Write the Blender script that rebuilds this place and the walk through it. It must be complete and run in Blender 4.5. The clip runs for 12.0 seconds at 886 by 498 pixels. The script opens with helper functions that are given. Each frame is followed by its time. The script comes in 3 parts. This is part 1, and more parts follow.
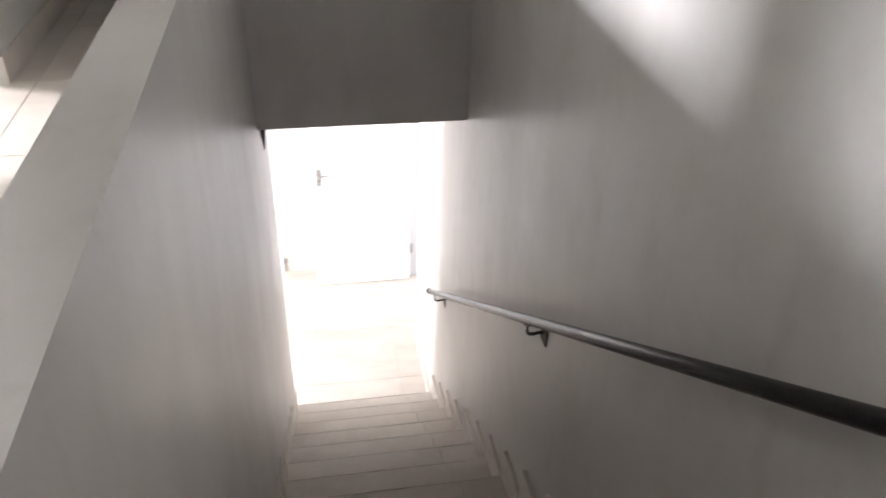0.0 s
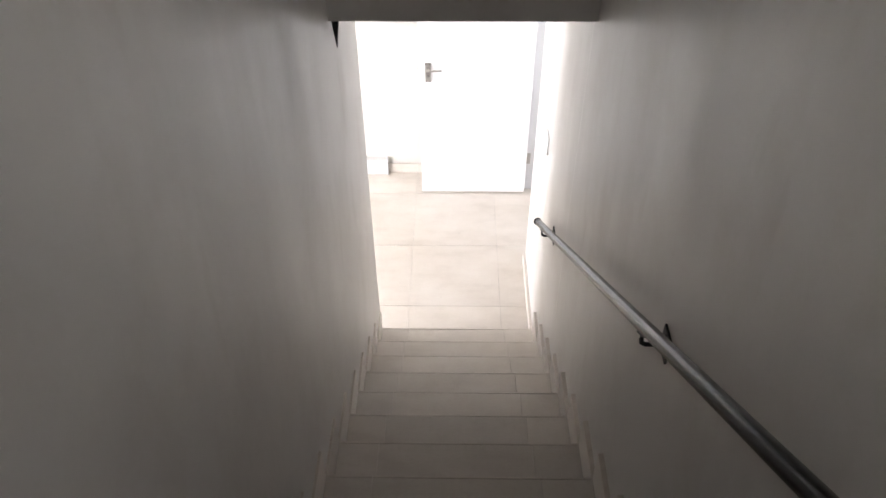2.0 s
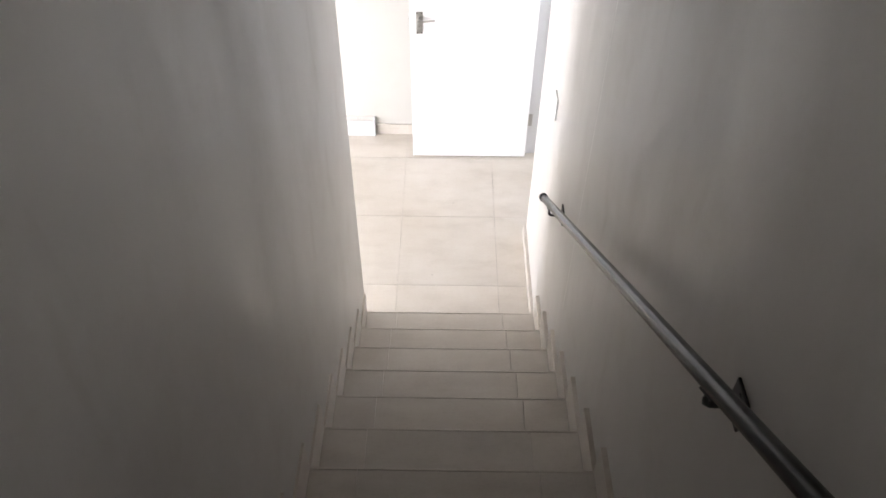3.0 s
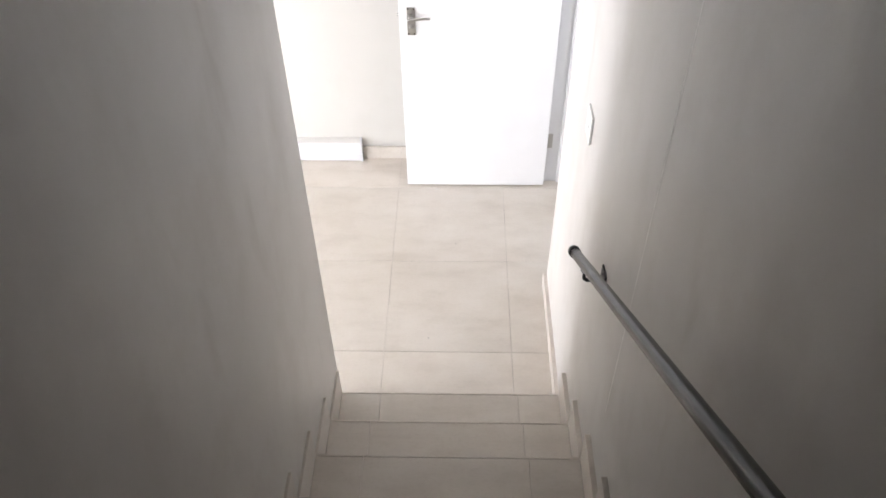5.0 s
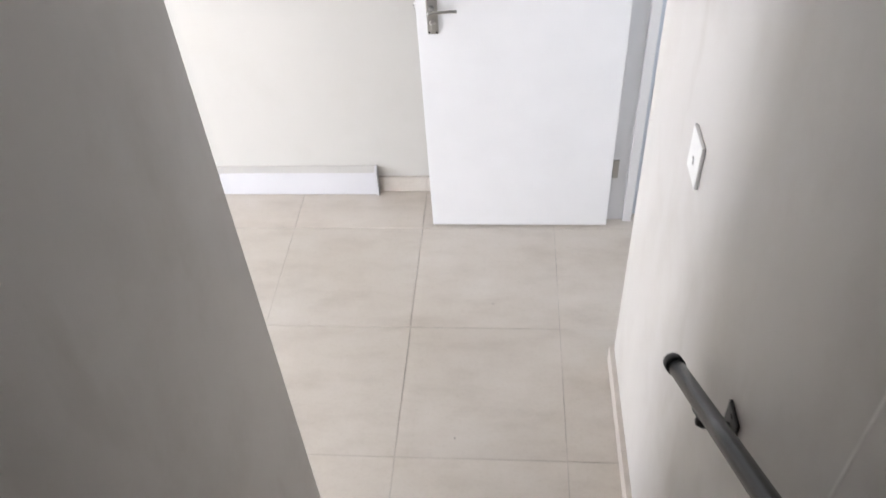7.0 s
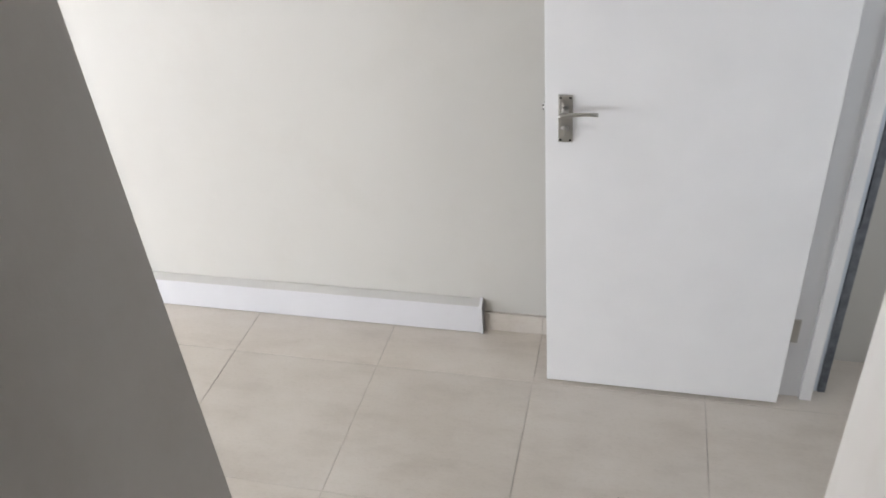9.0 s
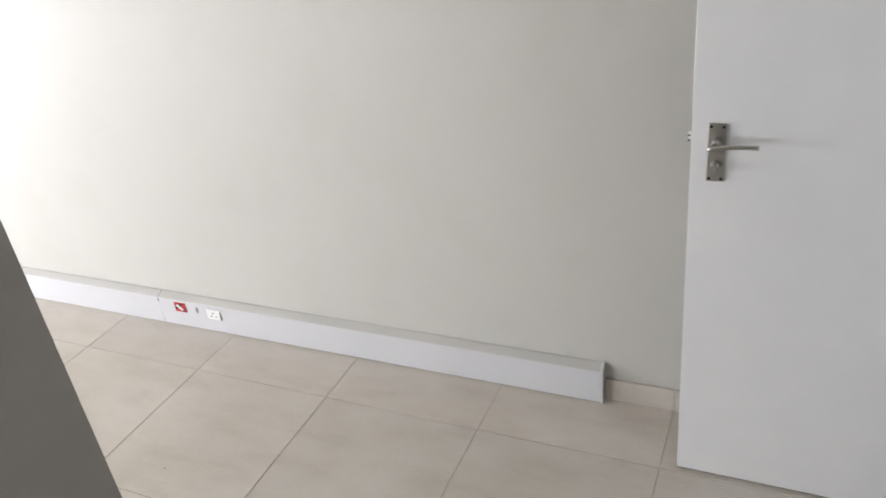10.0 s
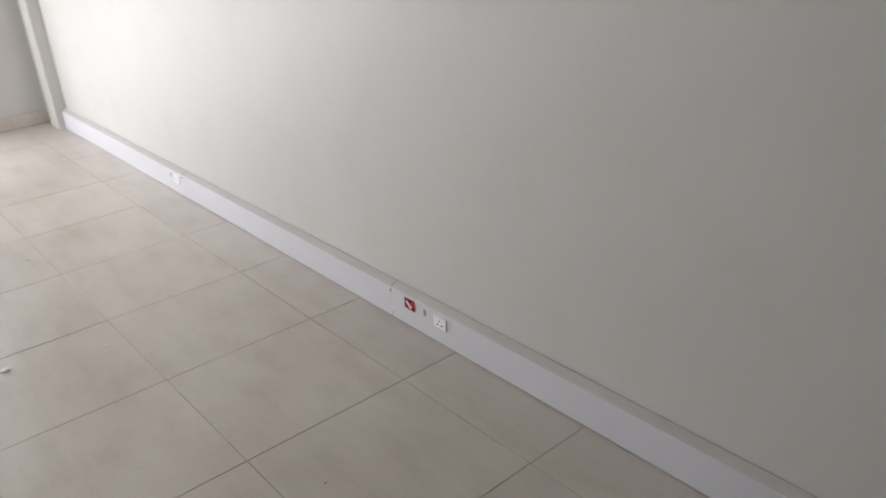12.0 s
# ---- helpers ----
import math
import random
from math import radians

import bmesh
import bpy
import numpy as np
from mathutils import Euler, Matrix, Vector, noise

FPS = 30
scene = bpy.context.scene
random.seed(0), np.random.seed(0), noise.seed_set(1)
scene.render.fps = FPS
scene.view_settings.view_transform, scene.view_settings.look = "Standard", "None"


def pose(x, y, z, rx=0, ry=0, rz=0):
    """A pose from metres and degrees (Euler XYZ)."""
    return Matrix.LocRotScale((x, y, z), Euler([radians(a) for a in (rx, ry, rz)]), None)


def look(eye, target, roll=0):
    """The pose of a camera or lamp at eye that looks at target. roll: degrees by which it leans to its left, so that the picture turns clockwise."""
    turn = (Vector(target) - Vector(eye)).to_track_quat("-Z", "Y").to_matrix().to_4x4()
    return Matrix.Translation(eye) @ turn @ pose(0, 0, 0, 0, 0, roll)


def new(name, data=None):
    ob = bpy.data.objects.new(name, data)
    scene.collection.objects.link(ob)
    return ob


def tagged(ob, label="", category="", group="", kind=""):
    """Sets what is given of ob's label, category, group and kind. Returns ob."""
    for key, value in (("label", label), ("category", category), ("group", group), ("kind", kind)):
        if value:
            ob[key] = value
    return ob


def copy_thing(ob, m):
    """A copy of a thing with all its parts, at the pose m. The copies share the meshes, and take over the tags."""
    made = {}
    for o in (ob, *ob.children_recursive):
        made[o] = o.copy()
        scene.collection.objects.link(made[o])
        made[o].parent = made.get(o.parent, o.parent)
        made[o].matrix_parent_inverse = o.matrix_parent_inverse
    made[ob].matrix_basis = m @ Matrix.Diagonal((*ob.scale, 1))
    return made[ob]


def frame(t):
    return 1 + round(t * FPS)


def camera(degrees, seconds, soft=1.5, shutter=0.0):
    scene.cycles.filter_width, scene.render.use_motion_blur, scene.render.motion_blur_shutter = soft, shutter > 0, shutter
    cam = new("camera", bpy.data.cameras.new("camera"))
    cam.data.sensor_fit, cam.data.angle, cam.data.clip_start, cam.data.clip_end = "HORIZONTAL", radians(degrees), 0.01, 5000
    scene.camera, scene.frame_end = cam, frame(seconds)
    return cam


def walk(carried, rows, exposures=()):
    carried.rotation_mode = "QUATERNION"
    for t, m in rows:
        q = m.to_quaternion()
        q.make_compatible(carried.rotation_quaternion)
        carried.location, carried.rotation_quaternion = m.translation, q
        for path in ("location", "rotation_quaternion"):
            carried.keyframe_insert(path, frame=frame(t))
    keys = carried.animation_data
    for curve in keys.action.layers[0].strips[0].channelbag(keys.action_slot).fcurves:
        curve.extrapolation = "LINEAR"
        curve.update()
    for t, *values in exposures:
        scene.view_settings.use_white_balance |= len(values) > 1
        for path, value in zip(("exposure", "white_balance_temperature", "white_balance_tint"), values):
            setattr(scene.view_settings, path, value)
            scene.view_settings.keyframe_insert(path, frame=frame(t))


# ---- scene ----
cam = camera(58.9, 12.0, shutter=0.3)
PATH = [
    (0, (-0.698, -3.936, 4.055), (-0.389, -2.304, 2.941), 1.9),
    (0.3, (-0.594, -3.935, 4.048), (-0.489, -2.294, 2.91), 0.8),
    (0.5, (-0.54, -3.922, 4.068), (-0.49, -2.297, 2.903), 1.0),
    (0.8, (-0.506, -3.85, 4.059), (-0.556, -2.254, 2.854), -0.7),
    (1, (-0.521, -3.718, 4.028), (-0.58, -2.145, 2.794), -1.7),
    (1.2, (-0.498, -3.656, 4.013), (-0.562, -2.126, 2.726), -2.3),
    (1.5, (-0.529, -3.472, 3.953), (-0.545, -2.04, 2.556), -1.3),
    (2, (-0.487, -3.251, 3.803), (-0.515, -1.773, 2.455), -0.4),
    (2.2, (-0.462, -3.161, 3.718), (-0.484, -1.721, 2.331), -0.2),
    (2.5, (-0.473, -3.006, 3.647), (-0.475, -1.588, 2.237), -0.4),
    (3, (-0.492, -2.786, 3.54), (-0.5, -1.391, 2.107), 0.5),
    (5, (-0.427, -1.947, 2.963), (-0.47, -0.525, 1.557), -0.8),
    (5.5, (-0.426, -1.712, 2.807), (-0.502, -0.285, 1.407), 0.4),
    (6, (-0.414, -1.514, 2.672), (-0.517, -0.109, 1.252), -1.9),
    (6.5, (-0.404, -1.324, 2.569), (-0.522, 0.089, 1.158), -4.9),
    (7, (-0.387, -1.127, 2.425), (-0.553, 0.317, 1.051), -4.2),
    (7.5, (-0.41, -0.961, 2.283), (-0.681, 0.654, 1.134), -6.4),
    (9.3, (-0.475, -0.429, 1.965), (-1.021, 1.153, 0.87), -6.2),
    (9.5, (-0.488, -0.35, 1.905), (-1.109, 1.27, 0.91), -6.7),
    (10, (-0.497, -0.256, 1.84), (-1.295, 1.298, 0.866), -7.4),
    (10.5, (-0.575, -0.119, 1.714), (-1.485, 1.426, 0.83), -7.0),
    (11, (-0.626, 0.015, 1.688), (-1.619, 1.485, 0.765), -5.6),
    (11.5, (-0.697, 0.1, 1.577), (-1.907, 1.443, 0.721), -4.5),
    (12, (-0.727, 0.244, 1.551), (-2.131, 1.392, 0.707), -3.4),
]
walk(cam, [(t, look(eye, target, roll)) for t, eye, target, roll in PATH],
     exposures=[(0, 2.07, 6500, 15), (1, 1.93, 6550, 14), (2, 1.64, 6550, 13), (3, 1.43, 6500, 12), (5, 1.24, 6450, 12), (5.5, 1.22, 6400, 12),
                (6.5, 1.02, 6350, 12), (7.5, 0.58, 6300, 11), (9.5, 0.1, 6450, 9), (10.5, -0.3, 6500, 9), (11.2, -0.6, 6500, 10), (12, -1.13, 6500, 11)])

# ---- light: overcast sky through the glazing on both floors, plus added fills ----
world = bpy.data.worlds.new("sky")
scene.world = world
world.use_nodes = True
wn = world.node_tree
sky = wn.nodes.new("ShaderNodeTexSky")
sky.sky_type = "NISHITA"
sky.sun_disc = False
sky.sun_elevation = radians(50)
sky.sun_rotation = radians(60)
wn.nodes["Background"].inputs["Strength"].default_value = 0.1
wn.links.new(sky.outputs[0], wn.nodes["Background"].inputs["Color"])

sun = new("sun", bpy.data.lights.new("sun", "SUN"))
sun.data.energy, sun.data.angle, sun.data.color = 0.8, radians(12), (1, 0.96, 0.9)
sun.matrix_world = look((4, 2.3, 6), (0, 0, 0))


SOUTH = -3.2                   # blind side of the lower room


def window_light(name, eye, target, wide, high, power, color):
    lamp = new(name, bpy.data.lights.new(name, "AREA"))
    lamp.data.shape, lamp.data.size, lamp.data.size_y = "RECTANGLE", wide, high
    lamp.data.energy, lamp.data.color = power, color
    lamp.matrix_world = look(eye, target)
    return lamp


window_light("daylight_shopfront", (-7.42, -0.25, 0.8), (0, -0.25, 0.75), 2.1, 1.4, 195, (0.94, 0.952, 1))
# added lamp, source unseen, aimed to brighten the far end wall and floor
window_light("end_wall_fill", (-5.6, SOUTH + 0.04, 1.0), (-7.3, 1.6, 0.4), 1.8, 0.9, 190, (0.94, 0.952, 1))
window_light("daylight_upper", (-5.35, 0.1, 3.98), (0, -2.4, 3.6), 0.8, 0.75, 180, (0.94, 0.965, 1))
# added fill for the door jamb; no window is built in the side room
window_light("side_room_fill", (1.2, 0.4, 1.4), (0.6, 1.8, 1.3), 1.2, 1.2, 17, (0.92, 0.95, 1))


# ---- materials ----
def material(name, color, rough=0.6, metal=0.0, spec=0.5):
    m = bpy.data.materials.new(name)
    m.use_nodes = True
    b = m.node_tree.nodes["Principled BSDF"]
    b.inputs["Base Color"].default_value = (*color, 1)
    b.inputs["Roughness"].default_value = rough
    b.inputs["Metallic"].default_value = metal
    b.inputs["Specular IOR Level"].default_value = spec
    return m


def noise_node(m, scale, detail=4, rough=0.55, stretch=None, coords="Object"):
    nt = m.node_tree
    tc = nt.nodes.new("ShaderNodeNewGeometry") if coords == "World" else nt.nodes.new("ShaderNodeTexCoord")
    out = tc.outputs["Position"] if coords == "World" else tc.outputs["Object"]
    n = nt.nodes.new("ShaderNodeTexNoise")
    n.inputs["Scale"].default_value, n.inputs["Detail"].default_value, n.inputs["Roughness"].default_value = scale, detail, rough
    if stretch:
        mp = nt.nodes.new("ShaderNodeMapping")
        mp.inputs["Scale"].default_value = stretch
        nt.links.new(out, mp.inputs["Vector"])
        out = mp.outputs[0]
    nt.links.new(out, n.inputs["Vector"])
    return n


def ramp(m, src, stops):
    nt = m.node_tree
    r = nt.nodes.new("ShaderNodeValToRGB")
    while len(r.color_ramp.elements) < len(stops):
        r.color_ramp.elements.new(0.5)
    for e, (p, c) in zip(r.color_ramp.elements, stops):
        e.position, e.color = p, (*c, 1)
    nt.links.new(src, r.inputs["Fac"])
    return r


def mix(m, a, b, fac, mode="MULTIPLY"):
    nt = m.node_tree
    x = nt.nodes.new("ShaderNodeMix")
    x.data_type, x.blend_type = "RGBA", mode
    x.inputs["Factor"].default_value = fac
    nt.links.new(a, x.inputs["A"])
    nt.links.new(b, x.inputs["B"])
    return x.outputs["Result"]


def bumps(m, pairs):
    """pairs of (height socket, strength, distance), laid one over the other."""
    nt = m.node_tree
    last = None
    for src, strength, dist in pairs:
        b = nt.nodes.new("ShaderNodeBump")
        b.inputs["Strength"].default_value, b.inputs["Distance"].default_value = strength, dist
        nt.links.new(src, b.inputs["Height"])
        if last:
            nt.links.new(last, b.inputs["Normal"])
        last = b.outputs[0]
    nt.links.new(last, nt.nodes["Principled BSDF"].inputs["Normal"])


def colour(m, src):
    m.node_tree.links.new(src, m.node_tree.nodes["Principled BSDF"].inputs["Base Color"])


def roughen(m, src, lo, hi):
    nt = m.node_tree
    r = nt.nodes.new("ShaderNodeMapRange")
    r.inputs["To Min"].default_value, r.inputs["To Max"].default_value = lo, hi
    nt.links.new(src, r.inputs["Value"])
    nt.links.new(r.outputs[0], nt.nodes["Principled BSDF"].inputs["Roughness"])


def wall_paint(name, base, wavy, scuff=0.93):
    m = material(name, base, 0.55)
    fine = noise_node(m, 260, 3, coords="World")
    patch = noise_node(m, 1.3, 5, coords="World")
    wave = noise_node(m, 2.4, 1.5, 0.4, (1, 1.1, 0.7), "World")
    lo = tuple(c * 0.965 for c in base)
    c1 = ramp(m, patch.outputs["Fac"], [(0.3, lo), (0.7, base)])
    smear = noise_node(m, 3.6, 6, 0.65, (1, 1, 0.85), "World")
    c2 = ramp(m, smear.outputs["Fac"], [(0.3, (scuff, scuff * 0.99, scuff * 0.97)), (0.5, (1, 1, 1))])
    colour(m, mix(m, c1.outputs[0], c2.outputs[0], 0.4))
    bumps(m, [(wave.outputs["Fac"], wavy, 0.03), (fine.outputs["Fac"], 0.12, 0.002)])
    roughen(m, patch.outputs["Fac"], 0.42, 0.6)
    return m


def stair_paint(name, base):
    """Eggshell paint rolled over uneven plaster: upright roller marks, rubbed patches and drips."""
    m = material(name, base, 0.4)
    fine = noise_node(m, 230, 3, coords="World")
    patch = noise_node(m, 1.1, 5, coords="World")
    wave = noise_node(m, 2.2, 2, 0.45, (1, 1.3, 0.5), "World")
    roller = noise_node(m, 3.4, 2.5, 0.5, (1, 1.2, 0.3), "World")
    drip = noise_node(m, 6.0, 3, 0.5, (1, 1.1, 0.3), "World")
    rub = noise_node(m, 3.2, 6, 0.65, (1, 1, 0.7), "World")
    lo = tuple(c * 0.93 for c in base)
    c1 = ramp(m, patch.outputs["Fac"], [(0.3, lo), (0.7, base)])
    c2 = ramp(m, rub.outputs["Fac"], [(0.3, (0.88, 0.865, 0.84)), (0.52, (1, 1, 1))])
    c3 = ramp(m, drip.outputs["Fac"], [(0.25, (0.82, 0.8, 0.77)), (0.36, (1, 1, 1))])
    c = mix(m, c1.outputs[0], c2.outputs[0], 0.75)
    colour(m, mix(m, c, c3.outputs[0], 0.5))
    bumps(m, [(wave.outputs["Fac"], 0.4, 0.03), (roller.outputs["Fac"], 0.3, 0.014), (drip.outputs["Fac"], 0.1, 0.006),
              (fine.outputs["Fac"], 0.12, 0.002)])
    roughen(m, roller.outputs["Fac"], 0.3, 0.5)
    return m


M_WALL = wall_paint("off_white_wall_paint", (0.58, 0.569, 0.538), 0.05)
M_STAIRWALL = stair_paint("stairwell_wall_paint", (0.605, 0.584, 0.557))
M_CEIL = wall_paint("ceiling_paint", (0.68, 0.67, 0.65), 0.05)


def tile_material(name):
    m = material(name, (0.5, 0.45, 0.39), 0.3)
    nt = m.node_tree
    info = nt.nodes.new("ShaderNodeObjectInfo")
    streak = noise_node(m, 3.2, 6, 0.6, (1, 2.6, 1), "World")
    cloud = noise_node(m, 1.6, 4, 0.6, None, "World")
    speck = noise_node(m, 60, 3, 0.7, (1, 2, 1), "World")
    c1 = ramp(m, streak.outputs["Fac"], [(0.25, (0.56, 0.515, 0.465)), (0.5, (0.64, 0.596, 0.545)), (0.76, (0.675, 0.637, 0.592))])
    c2 = ramp(m, cloud.outputs["Fac"], [(0.3, (0.88, 0.86, 0.83)), (0.65, (1, 1, 1))])
    c3 = ramp(m, speck.outputs["Fac"], [(0.25, (0.9, 0.89, 0.87)), (0.5, (1, 1, 1))])
    c4 = ramp(m, info.outputs["Random"], [(0, (0.93, 0.93, 0.93)), (1, (1, 0.99, 0.98))])
    c = mix(m, c1.outputs[0], c2.outputs[0], 0.9)
    c = mix(m, c, c3.outputs[0], 0.7)
    colour(m, mix(m, c, c4.outputs[0], 1))
    roughen(m, cloud.outputs["Fac"], 0.24, 0.37)
    bumps(m, [(streak.outputs["Fac"], 0.05, 0.004), (speck.outputs["Fac"], 0.06, 0.001)])
    return m


M_TILE = tile_material("beige_porcelain_tile")
M_GROUT = material("grey_grout", (0.2, 0.19, 0.175), 0.9)
g = noise_node(M_GROUT, 1.7, 5, 0.65, coords="World")
colour(M_GROUT, ramp(M_GROUT, g.outputs["Fac"], [(0.36, (0.3, 0.275, 0.245)), (0.52, (0.56, 0.52, 0.475))]).outputs[0])
M_CONC = material("stair_screed", (0.32, 0.31, 0.29), 0.9)
g = noise_node(M_CONC, 14, 5)
colour(M_CONC, ramp(M_CONC, g.outputs["Fac"], [(0.3, (0.3, 0.28, 0.25)), (0.7, (0.42, 0.39, 0.36))]).outputs[0])


def gloss_paint(name, base, rough):
    m = material(name, base, rough)
    a = noise_node(m, 5, 4)
    f = noise_node(m, 180, 2, 0.5, (1, 1, 0.25))
    colour(m, ramp(m, a.outputs["Fac"], [(0.3, tuple(c * 0.96 for c in base)), (0.7, base)]).outputs[0])
    roughen(m, a.outputs["Fac"], rough - 0.06, rough + 0.08)
    bumps(m, [(f.outputs["Fac"], 0.05, 0.001)])
    return m


M_DOOR = gloss_paint("white_door_enamel", (0.8, 0.8, 0.81), 0.36)
M_FRAME = gloss_paint("white_frame_paint", (0.76, 0.76, 0.77), 0.4)
# lining bluer and a little darker than the rest of the frame
M_LINING = gloss_paint("blue_grey_lining", (0.6, 0.645, 0.71), 0.45)
M_RAGGED = material("dark_ragged_strip", (0.13, 0.14, 0.165), 0.95)
g = noise_node(M_RAGGED, 30, 5)
colour(M_RAGGED, ramp(M_RAGGED, g.outputs["Fac"], [(0.3, (0.1, 0.11, 0.13)), (0.7, (0.2, 0.21, 0.235))]).outputs[0])
M_TRUNK = gloss_paint("white_trunking_steel", (0.64, 0.64, 0.665), 0.4)
# lid colour holds the top's shade: darker and warmer than the cover
M_LID = gloss_paint("shaded_trunking_lid", (0.56, 0.55, 0.53), 0.6)
M_PLASTIC = gloss_paint("white_plastic", (0.82, 0.82, 0.8), 0.3)
M_SOCKET = gloss_paint("white_socket_plastic", (0.85, 0.85, 0.84), 0.3)
M_RED = gloss_paint("red_plastic", (0.5, 0.02, 0.03), 0.35)
M_BLACK = material("black_rubber", (0.015, 0.015, 0.016), 0.5)
M_DARK = material("dark_slot", (0.01, 0.01, 0.01), 0.8)
M_GREY = material("grey_plastic", (0.3, 0.3, 0.3), 0.5)
M_FILL = material("wall_filler", (0.85, 0.84, 0.81), 0.8)
g = noise_node(M_FILL, 25, 4)
colour(M_FILL, ramp(M_FILL, g.outputs["Fac"], [(0.35, (0.74, 0.72, 0.69)), (0.6, (0.88, 0.87, 0.85))]).outputs[0])

M_JOINT = material("filled_joint", (0.7, 0.685, 0.66), 0.7)
g = noise_node(M_JOINT, 18, 4)
colour(M_JOINT, ramp(M_JOINT, g.outputs["Fac"], [(0.35, (0.7, 0.685, 0.66)), (0.6, (0.84, 0.825, 0.8))]).outputs[0])

M_METAL = material("brushed_nickel", (0.5, 0.49, 0.47), 0.34, 1.0)
g = noise_node(M_METAL, 120, 3, 0.6, (0.2, 1, 1))
roughen(M_METAL, g.outputs["Fac"], 0.26, 0.44)
M_RAIL = material("black_gloss_tube", (0.006, 0.006, 0.0065), 0.25, spec=0.28)
M_ALU = material("grey_aluminium", (0.35, 0.35, 0.36), 0.4, 0.8)
M_GLASS = material("clear_glass", (1, 1, 1), 0.02)
M_GLASS.node_tree.nodes["Principled BSDF"].inputs["Transmission Weight"].default_value = 1
M_GROUND = material("outside_paving", (0.25, 0.24, 0.22), 0.9)
g = noise_node(M_GROUND, 3, 6)
colour(M_GROUND, ramp(M_GROUND, g.outputs["Fac"], [(0.3, (0.2, 0.19, 0.175)), (0.7, (0.3, 0.285, 0.26))]).outputs[0])


# ---- mesh helpers ----
def box(bm, x0, x1, y0, y1, z0, z1):
    vs = [bm.verts.new((x, y, z)) for x in (x0, x1) for y in (y0, y1) for z in (z0, z1)]
    for f in ((0, 1, 3, 2), (4, 6, 7, 5), (0, 4, 5, 1), (2, 3, 7, 6), (0, 2, 6, 4), (1, 5, 7, 3)):
        bm.faces.new([vs[i] for i in f])
    return vs


def boxes(*dims):
    bm = bmesh.new()
    for d in dims:
        box(bm, *d)
    return bm


def soften(bm, width, segments=2):
    bmesh.ops.bevel(bm, geom=bm.edges[:], offset=width, segments=segments, profile=0.6, affect="EDGES")
    return bm


def rod(bm, a, b, r, n=16, r2=None):
    a, b = Vector(a), Vector(b)
    q = (b - a).to_track_quat("Z", "Y").to_matrix().to_4x4()
    bmesh.ops.create_cone(bm, cap_ends=True, segments=n, radius1=r, radius2=r if r2 is None else r2, depth=(b - a).length,
                          matrix=Matrix.Translation((a + b) / 2) @ q)
    return bm


def sweep(bm, pts, r, n=10):
    """A round bar along the points, with closed ends."""
    pts = [Vector(p) for p in pts]
    rings = []
    for i, p in enumerate(pts):
        d = (pts[min(i + 1, len(pts) - 1)] - pts[max(i - 1, 0)]).normalized()
        q = d.to_track_quat("Z", "Y").to_matrix()
        rings.append([bm.verts.new(p + q @ Vector((r * math.cos(a), r * math.sin(a), 0))) for a in (2 * math.pi * j / n for j in range(n))])
    for u, v in zip(rings, rings[1:]):
        for j in range(n):
            bm.faces.new((u[j], u[(j + 1) % n], v[(j + 1) % n], v[j]))
    bm.faces.new(rings[0][::-1])
    bm.faces.new(rings[-1])
    return bm


def prism(bm, outline, x0, x1):
    """An outline in y and z, drawn out along x."""
    a = [bm.verts.new((x0, y, z)) for y, z in outline]
    b = [bm.verts.new((x1, y, z)) for y, z in outline]
    n = len(outline)
    for i in range(n):
        bm.faces.new((a[i], a[(i + 1) % n], b[(i + 1) % n], b[i]))
    bm.faces.new(a[::-1])
    bm.faces.new(b)
    return bm


def part(name, bm, mat, parent=None, label="", smooth=False):
    bmesh.ops.recalc_face_normals(bm, faces=bm.faces[:])
    me = bpy.data.meshes.new(name)
    bm.to_mesh(me)
    bm.free()
    me.materials.append(mat)
    if smooth:
        for p in me.polygons:
            p.use_smooth = len(p.vertices) < 6
    ob = new(name, me)
    if parent:
        ob.parent = parent
    if label:
        ob["label"] = label
    return ob


def setting(name, bm, mat, label, category):
    return tagged(part(name, bm, mat), label, category, kind="structure")


# ---- plan ----
G, R = 0.2535, 0.1735          # going and rise of a step
STEPS = 17
XL, XR = -0.935, 0.014          # faces of the stairwell walls
SL, SR = -0.926, -0.004         # faces of their tile skirting
YB = 1.842                     # face of the long back wall
WEND = 0.797                   # end of the stair wall at the doorway
JAMB = 1.622                   # far side of the doorway
CEIL = 2.54                    # lower ceiling
UP = STEPS * R                 # upper floor
TOP = 5.5
BULK = -0.68                   # face of the bulkhead over the stairs
PAR = 3.6                      # top of the parapet
XW = -7.45                     # far end wall of the lower room
PX, PY = 0.604, 0.6025         # tile pitch
CX, RY = -0.179, 1.56          # a tile joint

# ---- large structure ----
floor = setting("floor", boxes((XW - 0.15, 2.3, SOUTH - 0.15, YB, -0.12, -0.0018)), M_GROUT, "grey grout bed under beige floor tiles", "floor")
setting("wall_right", boxes((XR, 0.22, -5.3, WEND, -0.004, TOP), (XR, 0.22, WEND, JAMB + 0.06, 2.08, CEIL),
                            (XR, 0.22, JAMB + 0.06, YB, -0.004, CEIL)), M_STAIRWALL, "off-white painted plaster wall beside the stairs", "wall")
setting("wall_left", boxes((-1.045, XL, -5.3, BULK + 0.002, -0.004, PAR), (-1.045, XL, BULK + 0.002, 0.017, -0.004, CEIL),
                           (-1.045, XL, BULK + 0.002, -0.5, CEIL, PAR)),
        M_STAIRWALL, "off-white plaster stair wall rising to a flat-topped parapet", "wall")
setting("wall_back", boxes((XW - 0.15, 2.3, YB, YB + 0.15, -0.12, CEIL)), M_WALL, "long plain off-white plaster wall", "wall")
